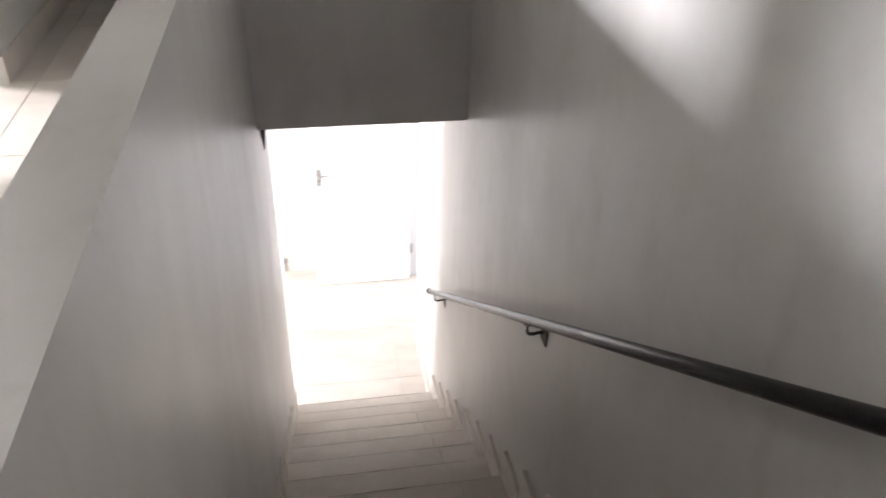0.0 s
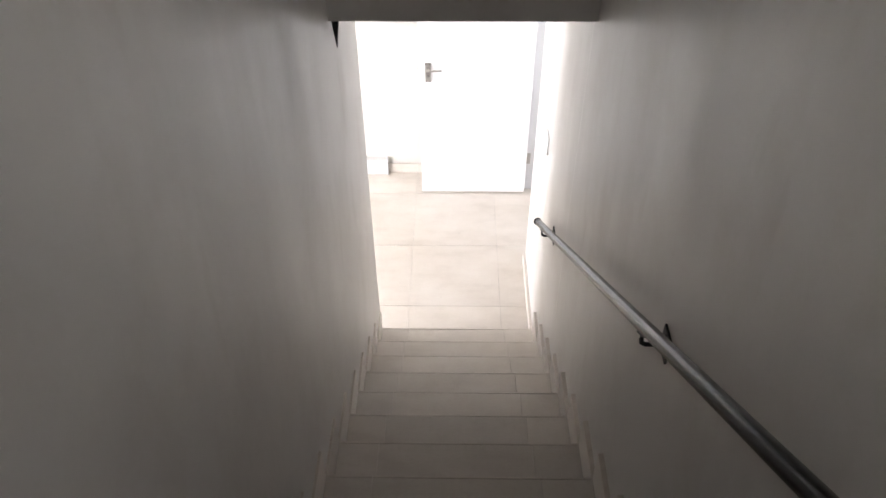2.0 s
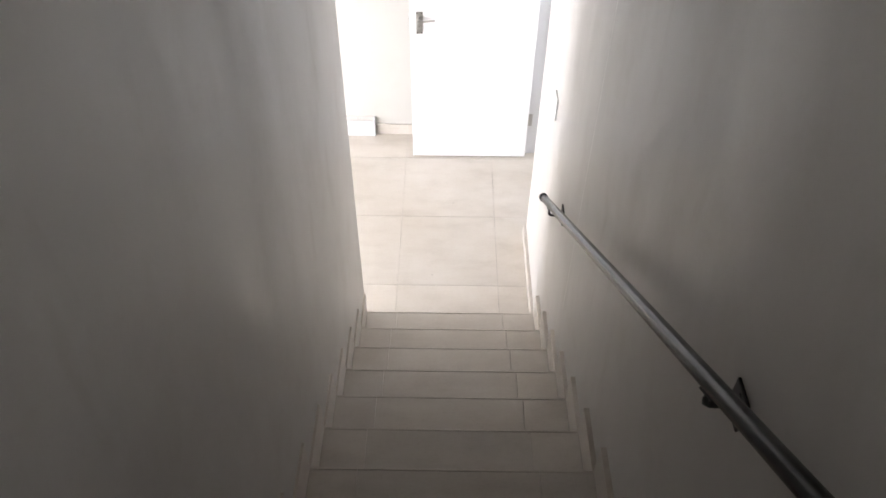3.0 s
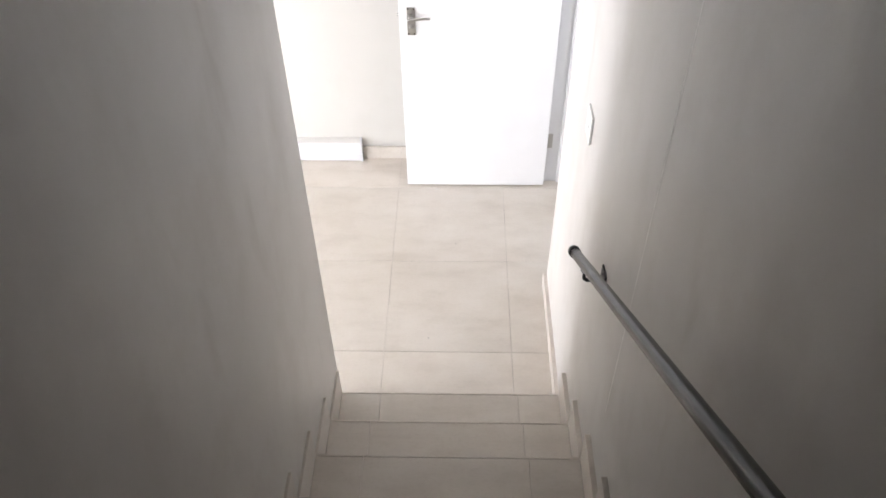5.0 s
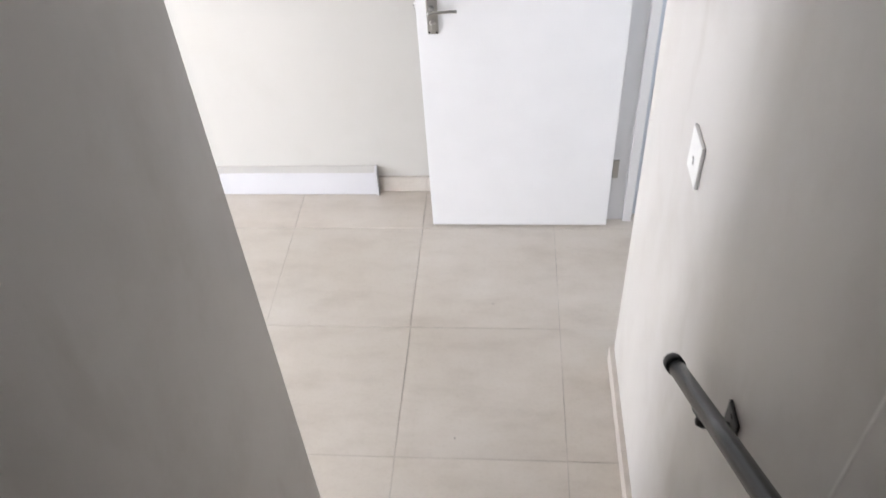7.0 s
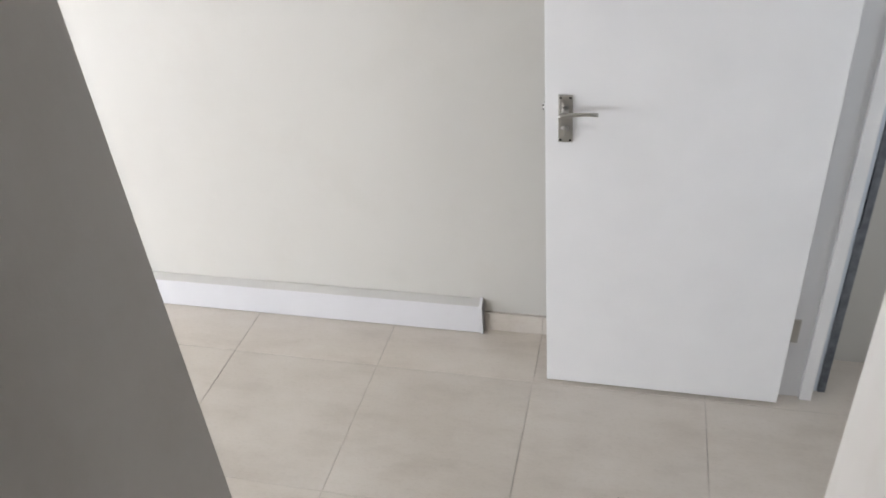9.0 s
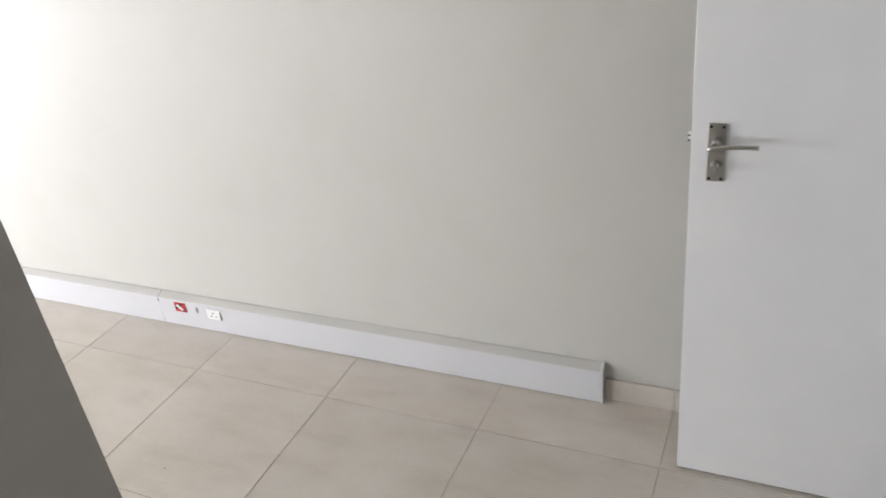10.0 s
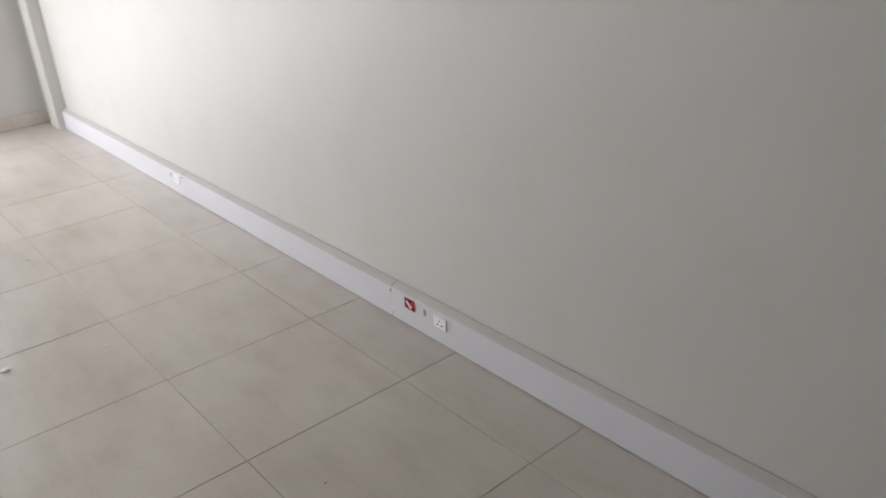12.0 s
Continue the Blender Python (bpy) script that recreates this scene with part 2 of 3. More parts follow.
setting("wall_end", boxes((XW - 0.15, XW, 1.36, YB, -0.004, CEIL), (XW - 0.15, XW, SOUTH - 0.15, -1.3, -0.004, CEIL),
                          (XW - 0.15, XW, -1.3, 1.36, 2.3, CEIL)), M_WALL, "off-white end wall beside the shopfront glazing", "wall")
setting("wall_south", boxes((XW, -6.6, SOUTH - 0.15, SOUTH, -0.004, CEIL), (-4.6, -1.045, SOUTH - 0.15, SOUTH, -0.004, CEIL),
                            (-6.6, -4.6, SOUTH - 0.15, SOUTH, 2.3, CEIL)), M_WALL, "plain off-white wall", "wall")
setting("pilaster", boxes((-7.33, -7.12, 1.757, YB, -0.002, CEIL)), M_WALL, "narrow off-white plaster pilaster in the corner", "pilaster")
setting("ceiling", boxes((XW - 0.15, -1.045, SOUTH - 0.15, YB + 0.15, CEIL, UP - 0.02), (-1.045, 2.3, -0.5, YB + 0.15, CEIL, UP - 0.02)),
        M_CEIL, "plain painted ceiling of the lower room", "ceiling")
setting("bulkhead", boxes((XL, XR, BULK, -0.5, CEIL - 0.002, PAR + 0.4)), M_STAIRWALL, "plain plaster bulkhead across the stairwell", "bulkhead")

# side room behind the open door
setting("wall_side_room", boxes((2.15, 2.3, 0.2, YB, -0.004, CEIL), (0.22, 2.15, 0.2, 0.35, -0.004, CEIL)), M_WALL, "plain wall of the side room", "wall")

# upper storey
setting("floor_upper", boxes((-5.6, -1.045, -5.3, 2.0, UP - 0.018, UP - 0.002)), M_GROUT, "grey grout bed under upper floor tiles", "floor")
setting("floor_landing", boxes((-1.045, XR, -5.3, -STEPS * G, UP - 0.2, UP - 0.013)), M_CONC, "screed of the upper landing", "floor")
OPEN1 = (-1.72, -1.09)
OPEN2 = (-4.2, -1.92)
setting("wall_upper", boxes((-1.86, -1.75, OPEN1[1], 2.0, UP - 0.004, TOP), (-1.86, -1.75, -5.3, OPEN2[0], UP - 0.004, TOP),
                            (-1.86, -1.75, OPEN2[0], OPEN1[1], UP + 2.1, TOP), (-1.86, -1.75, OPEN2[1], OPEN1[0], UP - 0.004, UP + 2.1)),
        M_WALL, "off-white upstairs wall with two openings and a narrow pier between", "wall")
# unseen partition, added to keep the upper lamp out of the second opening
setting("light_block_upper", boxes((-3.2, -3.07, -5.3, -3.1, UP, TOP), (-3.2, -3.07, -1.7, -1.27, UP, TOP), (-3.2, -3.07, -3.1, -1.7, UP, UP + 0.6),
                                  (-3.2, -3.07, -3.1, -1.7, UP + 1.5, TOP)), M_WALL, "unseen upstairs partition added to block light, round an internal window", "wall")
setting("wall_upper_outer", boxes((-5.6, -5.45, -5.3, -0.9, UP, TOP), (-5.6, -5.45, 0.7, 2.0, UP, TOP), (-5.6, -5.45, -0.9, 0.7, UP, UP + 0.4),
                                  (-5.6, -5.45, -0.9, 0.7, UP + 2.2, TOP)), M_WALL, "upstairs outer wall round a window", "wall")
setting("wall_upper_north", boxes((-5.6, 0.22, 2.0, 2.15, UP - 0.02, TOP), (XR, 0.22, WEND, 2.0, UP - 0.02, TOP)), M_WALL, "plain upstairs wall", "wall")
setting("wall_upper_south", boxes((-5.6, 0.22, -5.45, -5.3, -0.004, TOP)), M_WALL, "plain wall at the head of the stairs", "wall")
setting("ceiling_upper", boxes((-5.6, 0.22, -5.45, 2.15, TOP, TOP + 0.15)), M_CEIL, "plain upstairs ceiling", "ceiling")
setting("ground", boxes((-400, 400, -400, 400, -0.3, -0.13)), M_GROUND, "pale paving outside", "ground")


def glazing(name, at, u0, u1, z0, z1, bays, along, label):
    """A glazed opening in a wall that runs along x or along y."""
    w = tagged(new(name), label, "window", kind="structure")
    step = (u1 - u0) / bays

    def bar(ua, ub, za, zb, t=0.03):
        return (ua, ub, at - t, at + t, za, zb) if along == "x" else (at - t, at + t, ua, ub, za, zb)

    part("window_frame", boxes(bar(u0, u1, z0, z0 + 0.06), bar(u0, u1, z1 - 0.06, z1), bar(u0, u0 + 0.05, z0 + 0.06, z1 - 0.06),
                               bar(u1 - 0.05, u1, z0 + 0.06, z1 - 0.06),
                               *[bar(u0 + k * step - 0.025, u0 + k * step + 0.025, z0 + 0.06, z1 - 0.06) for k in range(1, bays)]), M_ALU, w)
    for k in range(bays):
        p = part("pane", boxes(bar(u0 + k * step + 0.025, u0 + (k + 1) * step - 0.025, z0 + 0.06, z1 - 0.06, 0.003)), M_GLASS, w)
        p.visible_shadow = False
    return w


glazing("window_1", XW - 0.09, -1.3, 1.36, 0.0, 2.3, 3, "y", "grey aluminium shopfront glazing")
# unseen glazing, assumed behind the lamp that brightens the end wall
glazing("fill_window_lower", SOUTH - 0.09, -6.6, -4.6, 0.0, 2.3, 2, "x", "grey aluminium glazing, unseen, added for the light on the end wall")
# unseen window, added in that partition to brighten the upper hall
glazing("fill_window_upper", -3.135, -3.1, -1.7, UP + 0.6, UP + 1.5, 2, "y", "grey aluminium internal window, unseen, added to light the upper hall")
glazing("window_2", -5.52, -0.9, 0.7, UP + 0.4, UP + 2.2, 2, "y", "grey aluminium window upstairs")

# ---- doorway and door ----
frame_ob = tagged(new("door_frame"), "white painted door frame with a rebated stop", "door frame", kind="structure")
part("jamb", soften(boxes((0.045, 0.131, 1.628, JAMB + 0.06, 0.0, 2.08)), 0.002), M_FRAME, frame_ob)
part("stop", soften(boxes((0.1315, 0.171, 1.612, JAMB + 0.06, 0.0, 2.066)), 0.003), M_FRAME, frame_ob)
part("lining", soften(boxes((0.1715, 0.197, 1.664, JAMB + 0.06, 0.0, 2.08)), 0.004), M_LINING, frame_ob, "pale blue-grey lining")
# dark strip past the lining, its left edge jogging at random heights
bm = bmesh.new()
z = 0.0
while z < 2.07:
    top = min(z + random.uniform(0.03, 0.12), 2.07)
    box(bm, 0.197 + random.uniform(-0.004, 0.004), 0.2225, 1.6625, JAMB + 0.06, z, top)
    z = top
part("ragged_strip", bm, M_RAGGED, frame_ob, "dark ragged strip beside the frame")
part("head", soften(boxes((0.045, 0.171, WEND, 1.611, 2.04, 2.079)), 0.002), M_FRAME, frame_ob)
part("near_jamb", soften(boxes((0.05, 0.171, WEND + 0.001, WEND + 0.03, 0.0, 2.039)), 0.002), M_FRAME, frame_ob)

DX0, DX1, DY, DT = -0.734, 0.055, 1.573, 0.04
door = tagged(new("door_1"), "white flush painted door standing wide open", "door", kind="structure")
part("leaf", soften(boxes((DX0, DX1, DY, DY + DT, 0.012, 2.032)), 0.002), M_DOOR, door)


def lever_handle(parent):
    h = part("plate", soften(boxes((-0.695, -0.653, DY - 0.007, DY - 0.0005, 0.98, 1.129)), 0.0022), M_METAL, parent, "satin nickel lever handle on a back plate")
    part("boss", rod(bmesh.new(), (-0.674, DY - 0.007, 1.085), (-0.674, DY - 0.042, 1.083), 0.011, 20), M_METAL, h, smooth=True)
    pts = []
    for i in range(15):
        u = i / 14
        pts.append((-0.69 + 0.112 * u, DY - 0.047 + 0.006 * u * u, 1.08 + 0.008 * math.sin(u * 2.2)))
    bm = bmesh.new()
    rows = []
    for i, p in enumerate(pts):
        hw, hd = 0.0068 - 0.001 * (i / 14), 0.0055
        ring = []
        for a in range(12):
            an = 2 * math.pi * a / 12
            ring.append(bm.verts.new((p[0], p[1] + hd * math.cos(an), p[2] + hw * math.sin(an))))
        rows.append(ring)
    for a, b in zip(rows, rows[1:]):
        for j in range(12):
            bm.faces.new((a[j], a[(j + 1) % 12], b[(j + 1) % 12], b[j]))
    bm.faces.new(rows[0])
    bm.faces.new(rows[-1])
    part("lever", bm, M_METAL, h, smooth=True)
    part("turn_boss", rod(bmesh.new(), (-0.674, DY - 0.007, 1.024), (-0.674, DY - 0.026, 1.024), 0.012, 20, 0.009), M_METAL, h, smooth=True)
    part("thumb_turn", soften(boxes((-0.6775, -0.6705, DY - 0.034, DY - 0.024, 1.014, 1.034)), 0.002), M_METAL, h)
    for x in (-0.688, -0.660):
        for z in (0.988, 1.121):
            part("screw", rod(bmesh.new(), (x, DY - 0.0068, z), (x, DY - 0.0082, z), 0.0036, 12), M_DARK, h)
    return h


lever_handle(door)
latch = part("latch_plate", boxes((DX0 - 0.002, DX0 - 0.0002, DY + 0.01, DY + 0.031, 1.03, 1.16)), M_METAL, door)
part("latch_bolt", soften(boxes((DX0 - 0.0085, DX0 - 0.002, DY + 0.012, DY + 0.028, 1.074, 1.094)), 0.002), M_SOCKET, latch)
part("screw", rod(bmesh.new(), (DX0 - 0.0065, DY + 0.0118, 1.089), (DX0 - 0.0065, DY + 0.011, 1.089), 0.0025, 10), M_DARK, latch)
part("screw", rod(bmesh.new(), (DX0 - 0.0065, DY + 0.0118, 1.077), (DX0 - 0.0065, DY + 0.011, 1.077), 0.0025, 10), M_DARK, latch)
for z in (0.245, 1.72):
    hinge = part("hinge", soften(boxes((DX1 + 0.002, DX1 + 0.034, 1.622, 1.6275, z, z + 0.095)), 0.001), M_METAL, door)
    part("knuckle", rod(bmesh.new(), (DX1 + 0.003, 1.617, z), (DX1 + 0.003, 1.617, z + 0.095), 0.005, 12), M_METAL, hinge, smooth=True)

# ---- stairs ----
stairs = tagged(part("stairs", boxes(*[(XL, XR, -(k) * G - 0.014, -(k - 1) * G - 0.014, -0.004, k * R - 0.0125) for k in range(1, STEPS)]), M_CONC),
                "straight stair clad in beige porcelain tiles", "stairs", kind="structure")

# ---- handrail ----
SLOPE = 0.686
RX, RY0, RZ0, RR = -0.049, -0.098, 1.128, 0.017
up_rail = Vector((0, -1, SLOPE)).normalized()
rail = tagged(new("handrail"), "dark metal tube handrail on wall brackets", "handrail")
rail.location = (RX, RY0, RZ0)


def rail_at(y):
    return Vector((0, y - RY0, -SLOPE * (y - RY0)))


bm = bmesh.new()
sweep(bm, [rail_at(RY0 - 0.02 - 4.1 * k / 12) for k in range(13)], RR, 24)
part("tube", bm, M_RAIL, rail, smooth=True)
bm = bmesh.new()
sweep(bm, [rail_at(RY0) - up_rail * 0.006, rail_at(RY0) - up_rail * 0.005, rail_at(RY0), rail_at(RY0 - 0.022)], RR + 0.003, 24)
part("end_cap", bm, M_BLACK, rail, "black rubber end cap", smooth=True)
for y in (-0.3, -2.035):
    c = rail_at(y)
    wx = XR - RX
    arm = part("bracket", soften(boxes((wx - 0.007, wx - 0.0005, c.y - 0.03, c.y + 0.03, c.z - 0.1, c.z - 0.021)), 0.0028), M_BLACK, rail, "black wall bracket")
    pts = [(wx - 0.006, c.y, c.z - 0.06), (0.04, c.y, c.z - 0.058), (0.025, c.y, c.z - 0.062), (0.01, c.y, c.z - 0.061), (0.002, c.y, c.z - 0.055), (0, c.y, c.z - 0.045), (0, c.y, c.z - 0.018)]
    part("arm", sweep(bmesh.new(), pts, 0.006, 12), M_BLACK, arm, smooth=True)
    bm = bmesh.new()
    lo, hi = rail_at(y + 0.028), rail_at(y - 0.028)
    dn = Vector((0, -SLOPE, -1)).normalized() * (RR + 0.001)
    box(bm, -0.011, 0.011, -0.03, 0.03, -0.0015, 0.0015)
    bmesh.ops.transform(bm, matrix=Matrix.Translation(c + dn) @ Matrix.Rotation(-math.atan(SLOPE), 4, "X"), verts=bm.verts[:])
    part("saddle", bm, M_BLACK, arm)
    for z in (-0.034, -0.088):
        part("screw", rod(bmesh.new(), (wx - 0.0068, c.y, c.z + z), (wx - 0.0095, c.y, c.z + z), 0.005, 10), M_BLACK, arm)

# ---- small dark wedge under the bulkhead ----
bm = bmesh.new()
tri = ((-0.926, CEIL - 0.004), (-0.896, CEIL - 0.004), (-0.9, CEIL - 0.012), (-0.914, CEIL - 0.115))
fr = [bm.verts.new((x, BULK + 0.012, z)) for x, z in tri]
bk = [bm.verts.new((x, BULK + 0.03, z)) for x, z in tri]
for i in range(4):
    bm.faces.new((fr[i], fr[(i + 1) % 4], bk[(i + 1) % 4], bk[i]))
bm.faces.new(fr[::-1])
bm.faces.new(bk)
tagged(part("dark_wedge", bm, M_BLACK), "small dark pointed wedge under the bulkhead", "bracket")

# ---- light switch ----
sw = tagged(new("light_switch"), "white plastic rocker light switch on the wall", "light switch")
sw.location = (XR, 0.246, 1.393)
part("plate", soften(boxes((-0.009, -0.0005, -0.047, 0.047, -0.054, 0.054)), 0.003), M_PLASTIC, sw)
part("rocker", soften(boxes((-0.0118, -0.0092, -0.005, 0.005, -0.017, -0.003)), 0.001), M_PLASTIC, sw)
part("slot", boxes((-0.0094, -0.009, -0.006, 0.006, -0.0185, -0.0015)), M_GREY, sw)

# ---- thin filled joint in the stair wall ----
bm = bmesh.new()
z = 0.95
while z < 2.5:
    dz = random.uniform(0.05, 0.16)
    w = random.uniform(0.002, 0.0032)
    box(bm, XR - 0.00025, XR + 0.0005, -0.603 - w, -0.603 + w, z, min(z + dz, 2.5) - 0.001)
    z += dz
setting("wall_joint", bm, M_JOINT, "thin pale filled joint up the stair wall", "trim")

# ---- perimeter trunking ----
YT = 1.803
PROFILE = [(YB - 0.0005, 0.0006), (YT + 0.012, 0.0006), (YT + 0.012, 0.0035), (YT, 0.0035), (YT, 0.1325), (YT + 0.001, 0.134), (YB - 0.0005, 0.134)]
LID = [(YB - 0.003, 0.1342), (YT + 0.0012, 0.1342), (YT + 0.002, 0.1358), (YB - 0.005, 0.1495), (YB - 0.003, 0.1495)]
JOINTS = [-1.016, -2.972, -4.93, -7.119]


def trunking(x0, x1):
    t = tagged(new("cable_trunking"), "white metal cable trunking along the foot of the wall", "trunking", "trunking lengths")
    part("cover", prism(bmesh.new(), PROFILE, x1 + 0.0007, x0 - 0.0007), M_TRUNK, t)
    part("lid", prism(bmesh.new(), LID, x1 + 0.0007, x0 - 0.0007), M_LID, t, "top of the trunking, toned down to grey for its shade")
    return t


first = trunking(JOINTS[0] - 0.012, JOINTS[1])
second = trunking(JOINTS[1], JOINTS[2])
third = trunking(JOINTS[2], JOINTS[3])
cap = [(YB - 0.0005, 0.0), (YT - 0.002, 0.0), (YT - 0.003, 0.13), (YT + 0.002, 0.138), (YB - 0.004, 0.154), (YB - 0.0005, 0.154)]
part("end_cap", soften(prism(bmesh.new(), cap, JOINTS[0] - 0.0118, JOINTS[0]), 0.0012), M_TRUNK, first)


def coupling(parent, x):
    bm = bmesh.new()
    prism(bm, [(YT + 0.0035, 0.134), (YT - 0.0012, 0.128), (YT - 0.0012, 0.114), (YT + 0.0035, 0.114)], x - 0.002, x + 0.002)
    part("joint_clip", bm, M_DARK, parent)
    part("lid_gap", prism(bmesh.new(), [(YT + 0.0022, 0.1364), (YB - 0.0055, 0.1501), (YB - 0.0055, 0.1496), (YT + 0.0022, 0.1359)],
                          x - 0.0018, x + 0.0018), M_GREY, parent)
    part("joint_notch", boxes((x - 0.0016, x + 0.0016, YT - 0.0006, YT + 0.001, 0.006, 0.026)), M_GREY, parent)


coupling(first, JOINTS[1] + 0.001)
coupling(second, JOINTS[2] + 0.001)


def socket(x, parent_label):
    s = tagged(new("power_socket"), parent_label, "socket")
    s.location = (x, YT, 0.094)
    part("plate", soften(boxes((-0.035, 0.035, -0.006, -0.0003, -0.024, 0.024)), 0.0018), M_SOCKET, s)
    for px, pz in ((-0.012, -0.008), (0.012, -0.008), (0.0, 0.009)):
        part("pin_hole", rod(bmesh.new(), (px, -0.0059, pz), (px, -0.0066, pz), 0.0035, 12), M_DARK, s)
    return s


def red_socket(x):
    s = tagged(new("red_socket"), "red power socket with a white rocker in the trunking", "socket")
    s.location = (x, YT, 0.102)
    part("plate", soften(boxes((-0.03, 0.03, -0.004, -0.0003, -0.023, 0.023)), 0.0018), M_RED, s)
    bm = boxes((-0.019, 0.019, -0.007, -0.004, -0.0065, 0.0065))
    soften(bm, 0.0014)
    bmesh.ops.transform(bm, matrix=Matrix.Rotation(radians(38), 4, "Y"), verts=bm.verts[:])
    part("rocker", bm, M_SOCKET, s)
    for px, pz in ((-0.02, -0.002), (0.004, 0.014), (0.014, -0.013)):
        part("pin_hole", soften(boxes((px - 0.008, px + 0.008, -0.0048, -0.004, pz - 0.006, pz + 0.006)), 0.0003), M_DARK, s)
    return s


red_socket(-2.852)
socket(-2.672, "white power socket in the trunking")
knock = tagged(new("blank_plate"), "small grey oval knockout in the trunking", "knockout")
knock.location = (-2.763, YT, 0.1)
bm = bmesh.new()
rod(bm, (0, -0.0003, 0), (0, -0.002, 0), 0.012, 20)
bmesh.ops.transform(bm, matrix=Matrix.Diagonal((0.6, 1, 1.25, 1)), verts=bm.verts[:])
part("disc", bm, M_GREY, knock)
k2 = copy_thing(knock, pose(-5.09, YT, 0.1))
socket(-5.0, "white power socket in the trunking")

# ---- crumbs left on the floor ----
def crumb(name, x, y, size, mat, label, flat=0.3):
    bm = bmesh.new()
    bmesh.ops.create_icosphere(bm, subdivisions=2, radius=size / 2)
    for v in bm.verts:
        v.co *= 1 + 0.45 * noise.noise(v.co * 2.2 / size + Vector((x, y, 0)))
        v.co.z = max(v.co.z * flat, -size * flat * 0.3)
    ob = tagged(part(name, bm, mat), label, "debris", kind="")
    ob.location = (x, y, 0.0008 + size * flat * 0.3)
    return ob


crumb("plaster_chip", -3.698, 0.544, 0.035, M_FILL, "white plaster chip lying on the floor tiles")
crumb("plaster_chip", -3.6, 0.887, 0.016, M_FILL, "small white plaster chip lying on the floor tiles")
for x, y, d in ((-4.693, 0.891, 0.012), (-3.803, 1.575, 0.01), (-0.45, 1.09, 0.008), (-0.575, 0.437, 0.007), (-2.345, 1.077, 0.008)):
    crumb("dirt_fleck", x, y, d, M_CONC, "small grey dirt fleck lying on the floor tiles")

# ---- skirting and tiles, piece by piece ----
CACHE = {}


def tile(parent, x0, x1, y0, y1, z0, z1, name="tile"):
    """A thin tile with eased top edges; alike tiles share one mesh."""
    dx, dy, dz = round(x1 - x0, 4), round(y1 - y0, 4), round(z1 - z0, 4)
    key = (dx, dy, dz)
    if key not in CACHE:
        e = 0.0006
        bm = bmesh.new()
        def ring(s, z):
            return [bm.verts.new((a * (dx / 2 - s), b * (dy / 2 - s), z)) for a, b in ((-1, -1), (1, -1), (1, 1), (-1, 1))]
        rings = [ring(0, -dz / 2), ring(0, dz / 2 - e), ring(e, dz / 2)]
        for u, v in zip(rings, rings[1:]):
            for j in range(4):
                bm.faces.new((u[j], u[(j + 1) % 4], v[(j + 1) % 4], v[j]))
        bm.faces.new(rings[0][::-1])
        bm.faces.new(rings[-1])
        me = bpy.data.meshes.new(name)
        bm.to_mesh(me)
        bm.free()
        me.materials.append(M_TILE)
        CACHE[key] = me
    ob = new(name, CACHE[key])
    ob.location = ((x0 + x1) / 2, (y0 + y1) / 2, (z0 + z1) / 2)
    ob.parent = parent
    return ob


GAP = 0.0016
xs = [SL, -0.765, -0.183, SR]
for k in range(1, STEPS + 1):
    y1 = -(k - 1) * G + 0.003
    y0 = -k * G - 0.0045
    shift = random.uniform(-0.008, 0.008)
    cols = [xs[0], xs[1] + shift, xs[2] + random.uniform(-0.008, 0.008), xs[3]]
    for a, b in zip(cols, cols[1:]):
        tile(stairs, a + GAP / 3, b - GAP / 3, y0, y1 - 0.0098, k * R - 0.012, k * R + random.uniform(-0.0006, 0.0006), "tread")
        tile(stairs, a + GAP / 2, b - GAP / 2, y1 - 0.008, y1, (k - 1) * R + 0.001, k * R - 0.0004, "riser")
    if k < STEPS:
        for a, b in ((XL, SL), (SR, XR)):
            tile(stairs, a, b, -k * G + 0.001, y1 - 0.003, k * R + 0.0008, k * R + 0.153, "skirting")

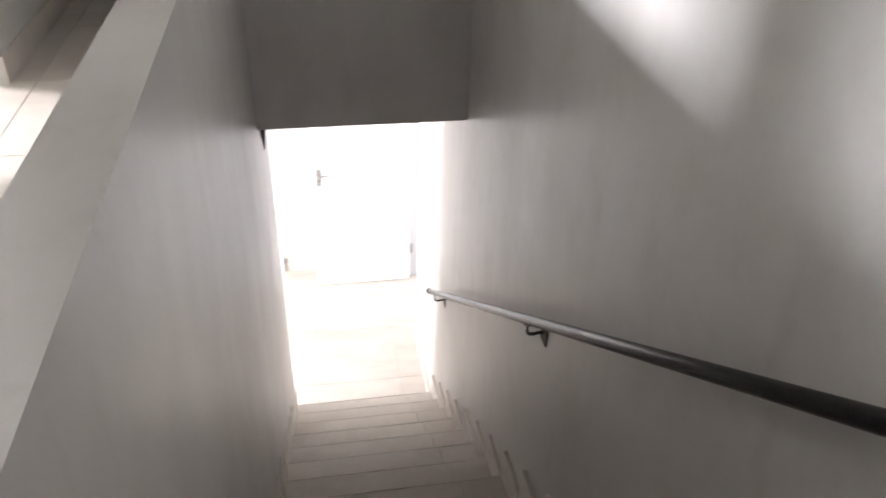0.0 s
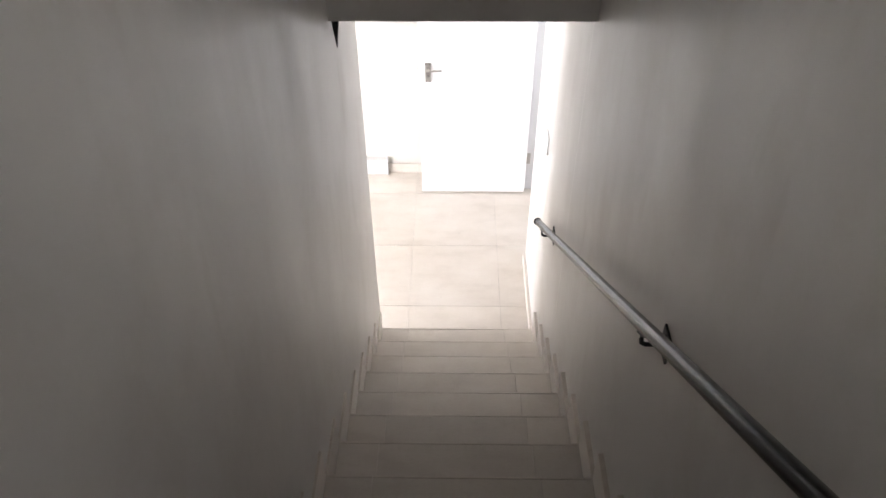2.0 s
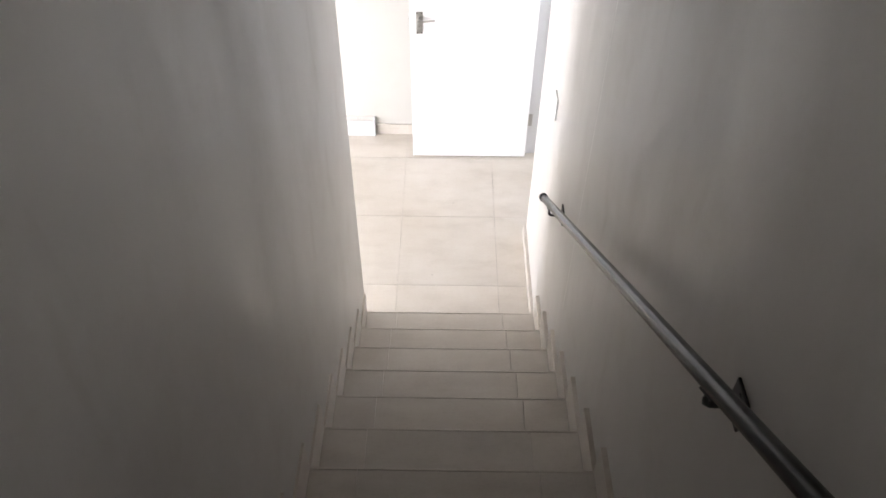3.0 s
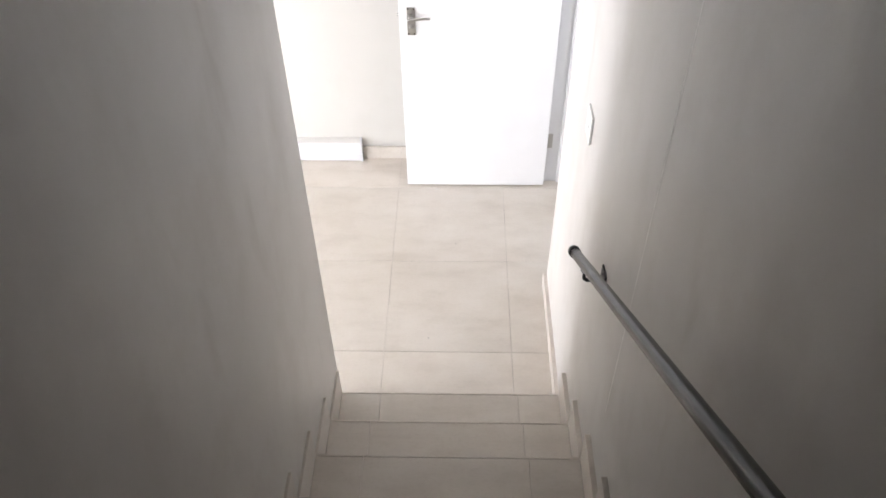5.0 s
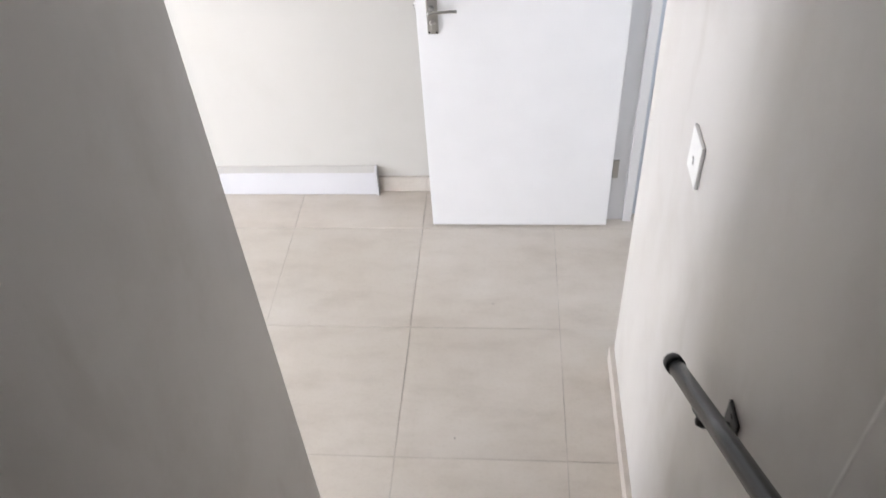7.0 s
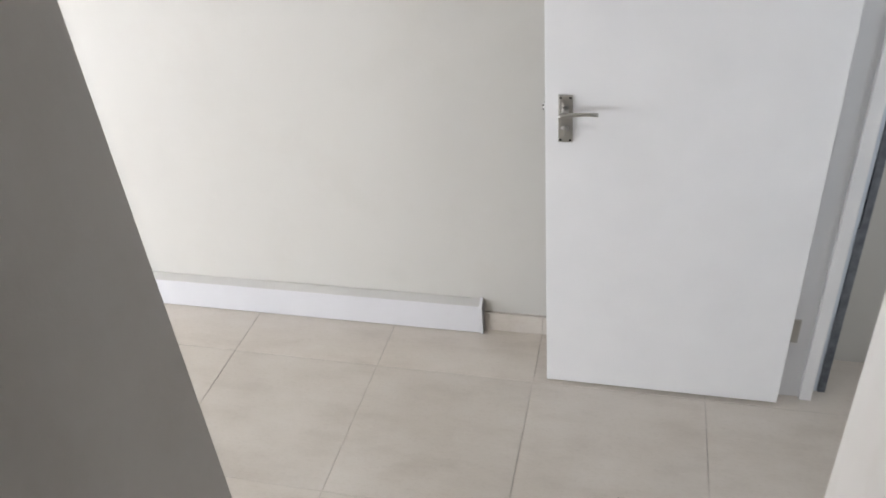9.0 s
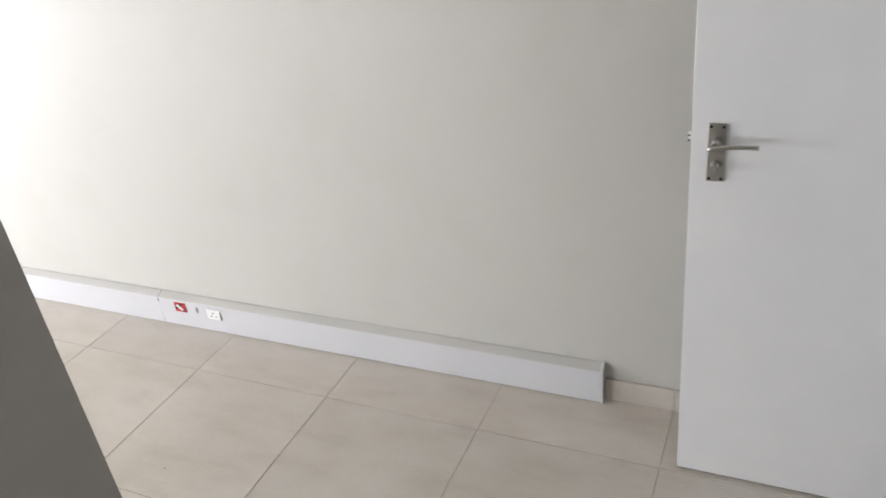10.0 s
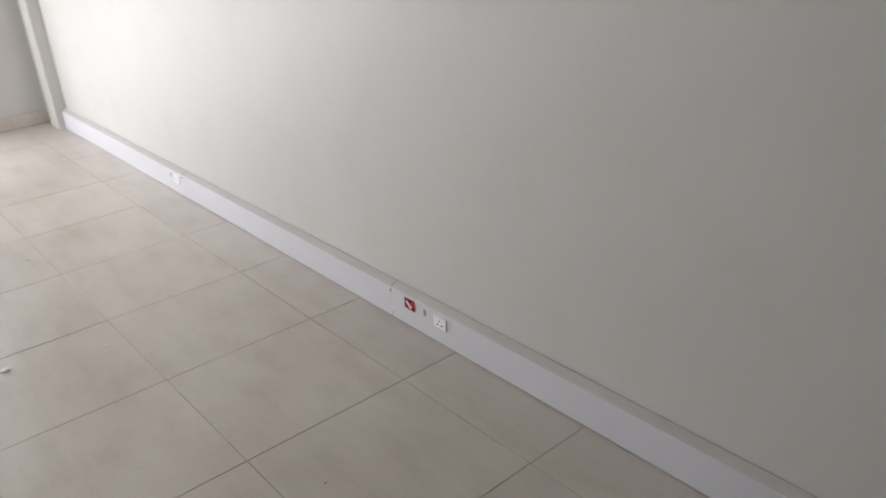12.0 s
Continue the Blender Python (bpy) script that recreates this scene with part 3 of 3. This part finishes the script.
# lower floor tiles
for i in range(-3, 13):
    for j in range(-1, 9):
        x1, x0 = CX - PX * i, CX - PX * (i + 1)
        y1, y0 = RY - PY * j + PY, RY - PY * j
        x0, x1 = max(x0, XW + 0.0), min(x1, 2.14)
        y0, y1 = max(y0, SOUTH - 0.05), min(y1, YB)
        if x1 - x0 < 0.03 or y1 - y0 < 0.03:
            continue
        if x0 > -0.99 and y1 < 0.05 or (x0 > XR and y0 < 0.3):
            continue
        if x1 > XL and y0 < 0.0 < y1:
            y0 = -0.01
        dz = random.uniform(-0.0005, 0.0005)
        tile(floor, x0 + GAP, x1 - GAP, y0 + GAP, y1 - GAP, -0.012, dz)

# upper floor tiles round the parapet and beyond the doorways
upper = bpy.data.objects["floor_upper"]
for i in range(0, 7):
    for j in range(-4, 6):
        x1, x0 = -1.047 - PX * i, -1.047 - PX * (i + 1)
        y0, y1 = -1.0 + PY * (j - 1) - 0.06, -1.0 + PY * j - 0.06
        tile(upper, x0 + GAP, x1 - GAP, y0 + GAP, min(y1, 1.99) - GAP, UP - 0.012, UP)

base = tagged(new("baseboard"), "beige tile skirting along the walls", "baseboard", kind="structure")
c3 = CX - PX
for x0, x1 in ((JOINTS[0] + 0.001, c3), (c3, -0.19), (-0.19, XR)):
    tile(base, x0 + 0.001, x1 - 0.001, YB - 0.012, YB, 0.001, 0.087, "skirting")
for y0, y1 in ((0.004, 0.354), (0.354, WEND)):
    tile(base, SR, XR, y0 + 0.001, y1 - 0.001, 0.001, 0.08, "skirting")
tile(base, SR, 0.05, WEND, WEND + 0.012, 0.001, 0.08, "skirting")
for y0, y1 in ((1.36, 1.56), (1.56, YB)):
    tile(base, XW, XW + 0.012, y0 + 0.001, y1 - 0.001, 0.001, 0.1, "skirting")
# skirting round the piers of the upstairs wall
for y0, y1 in ((OPEN1[1], -0.5), (-0.5, 0.1), (OPEN2[1] - 0.012, OPEN1[0])):
    tile(base, -1.75, -1.737, y0, y1, UP + 0.001, UP + 0.1, "skirting")
    tile(base, -1.872, -1.86, y0, y1, UP + 0.001, UP + 0.1, "skirting")
tile(base, -1.8595, -1.7505, OPEN2[1] - 0.012, OPEN2[1], UP + 0.001, UP + 0.1, "skirting")
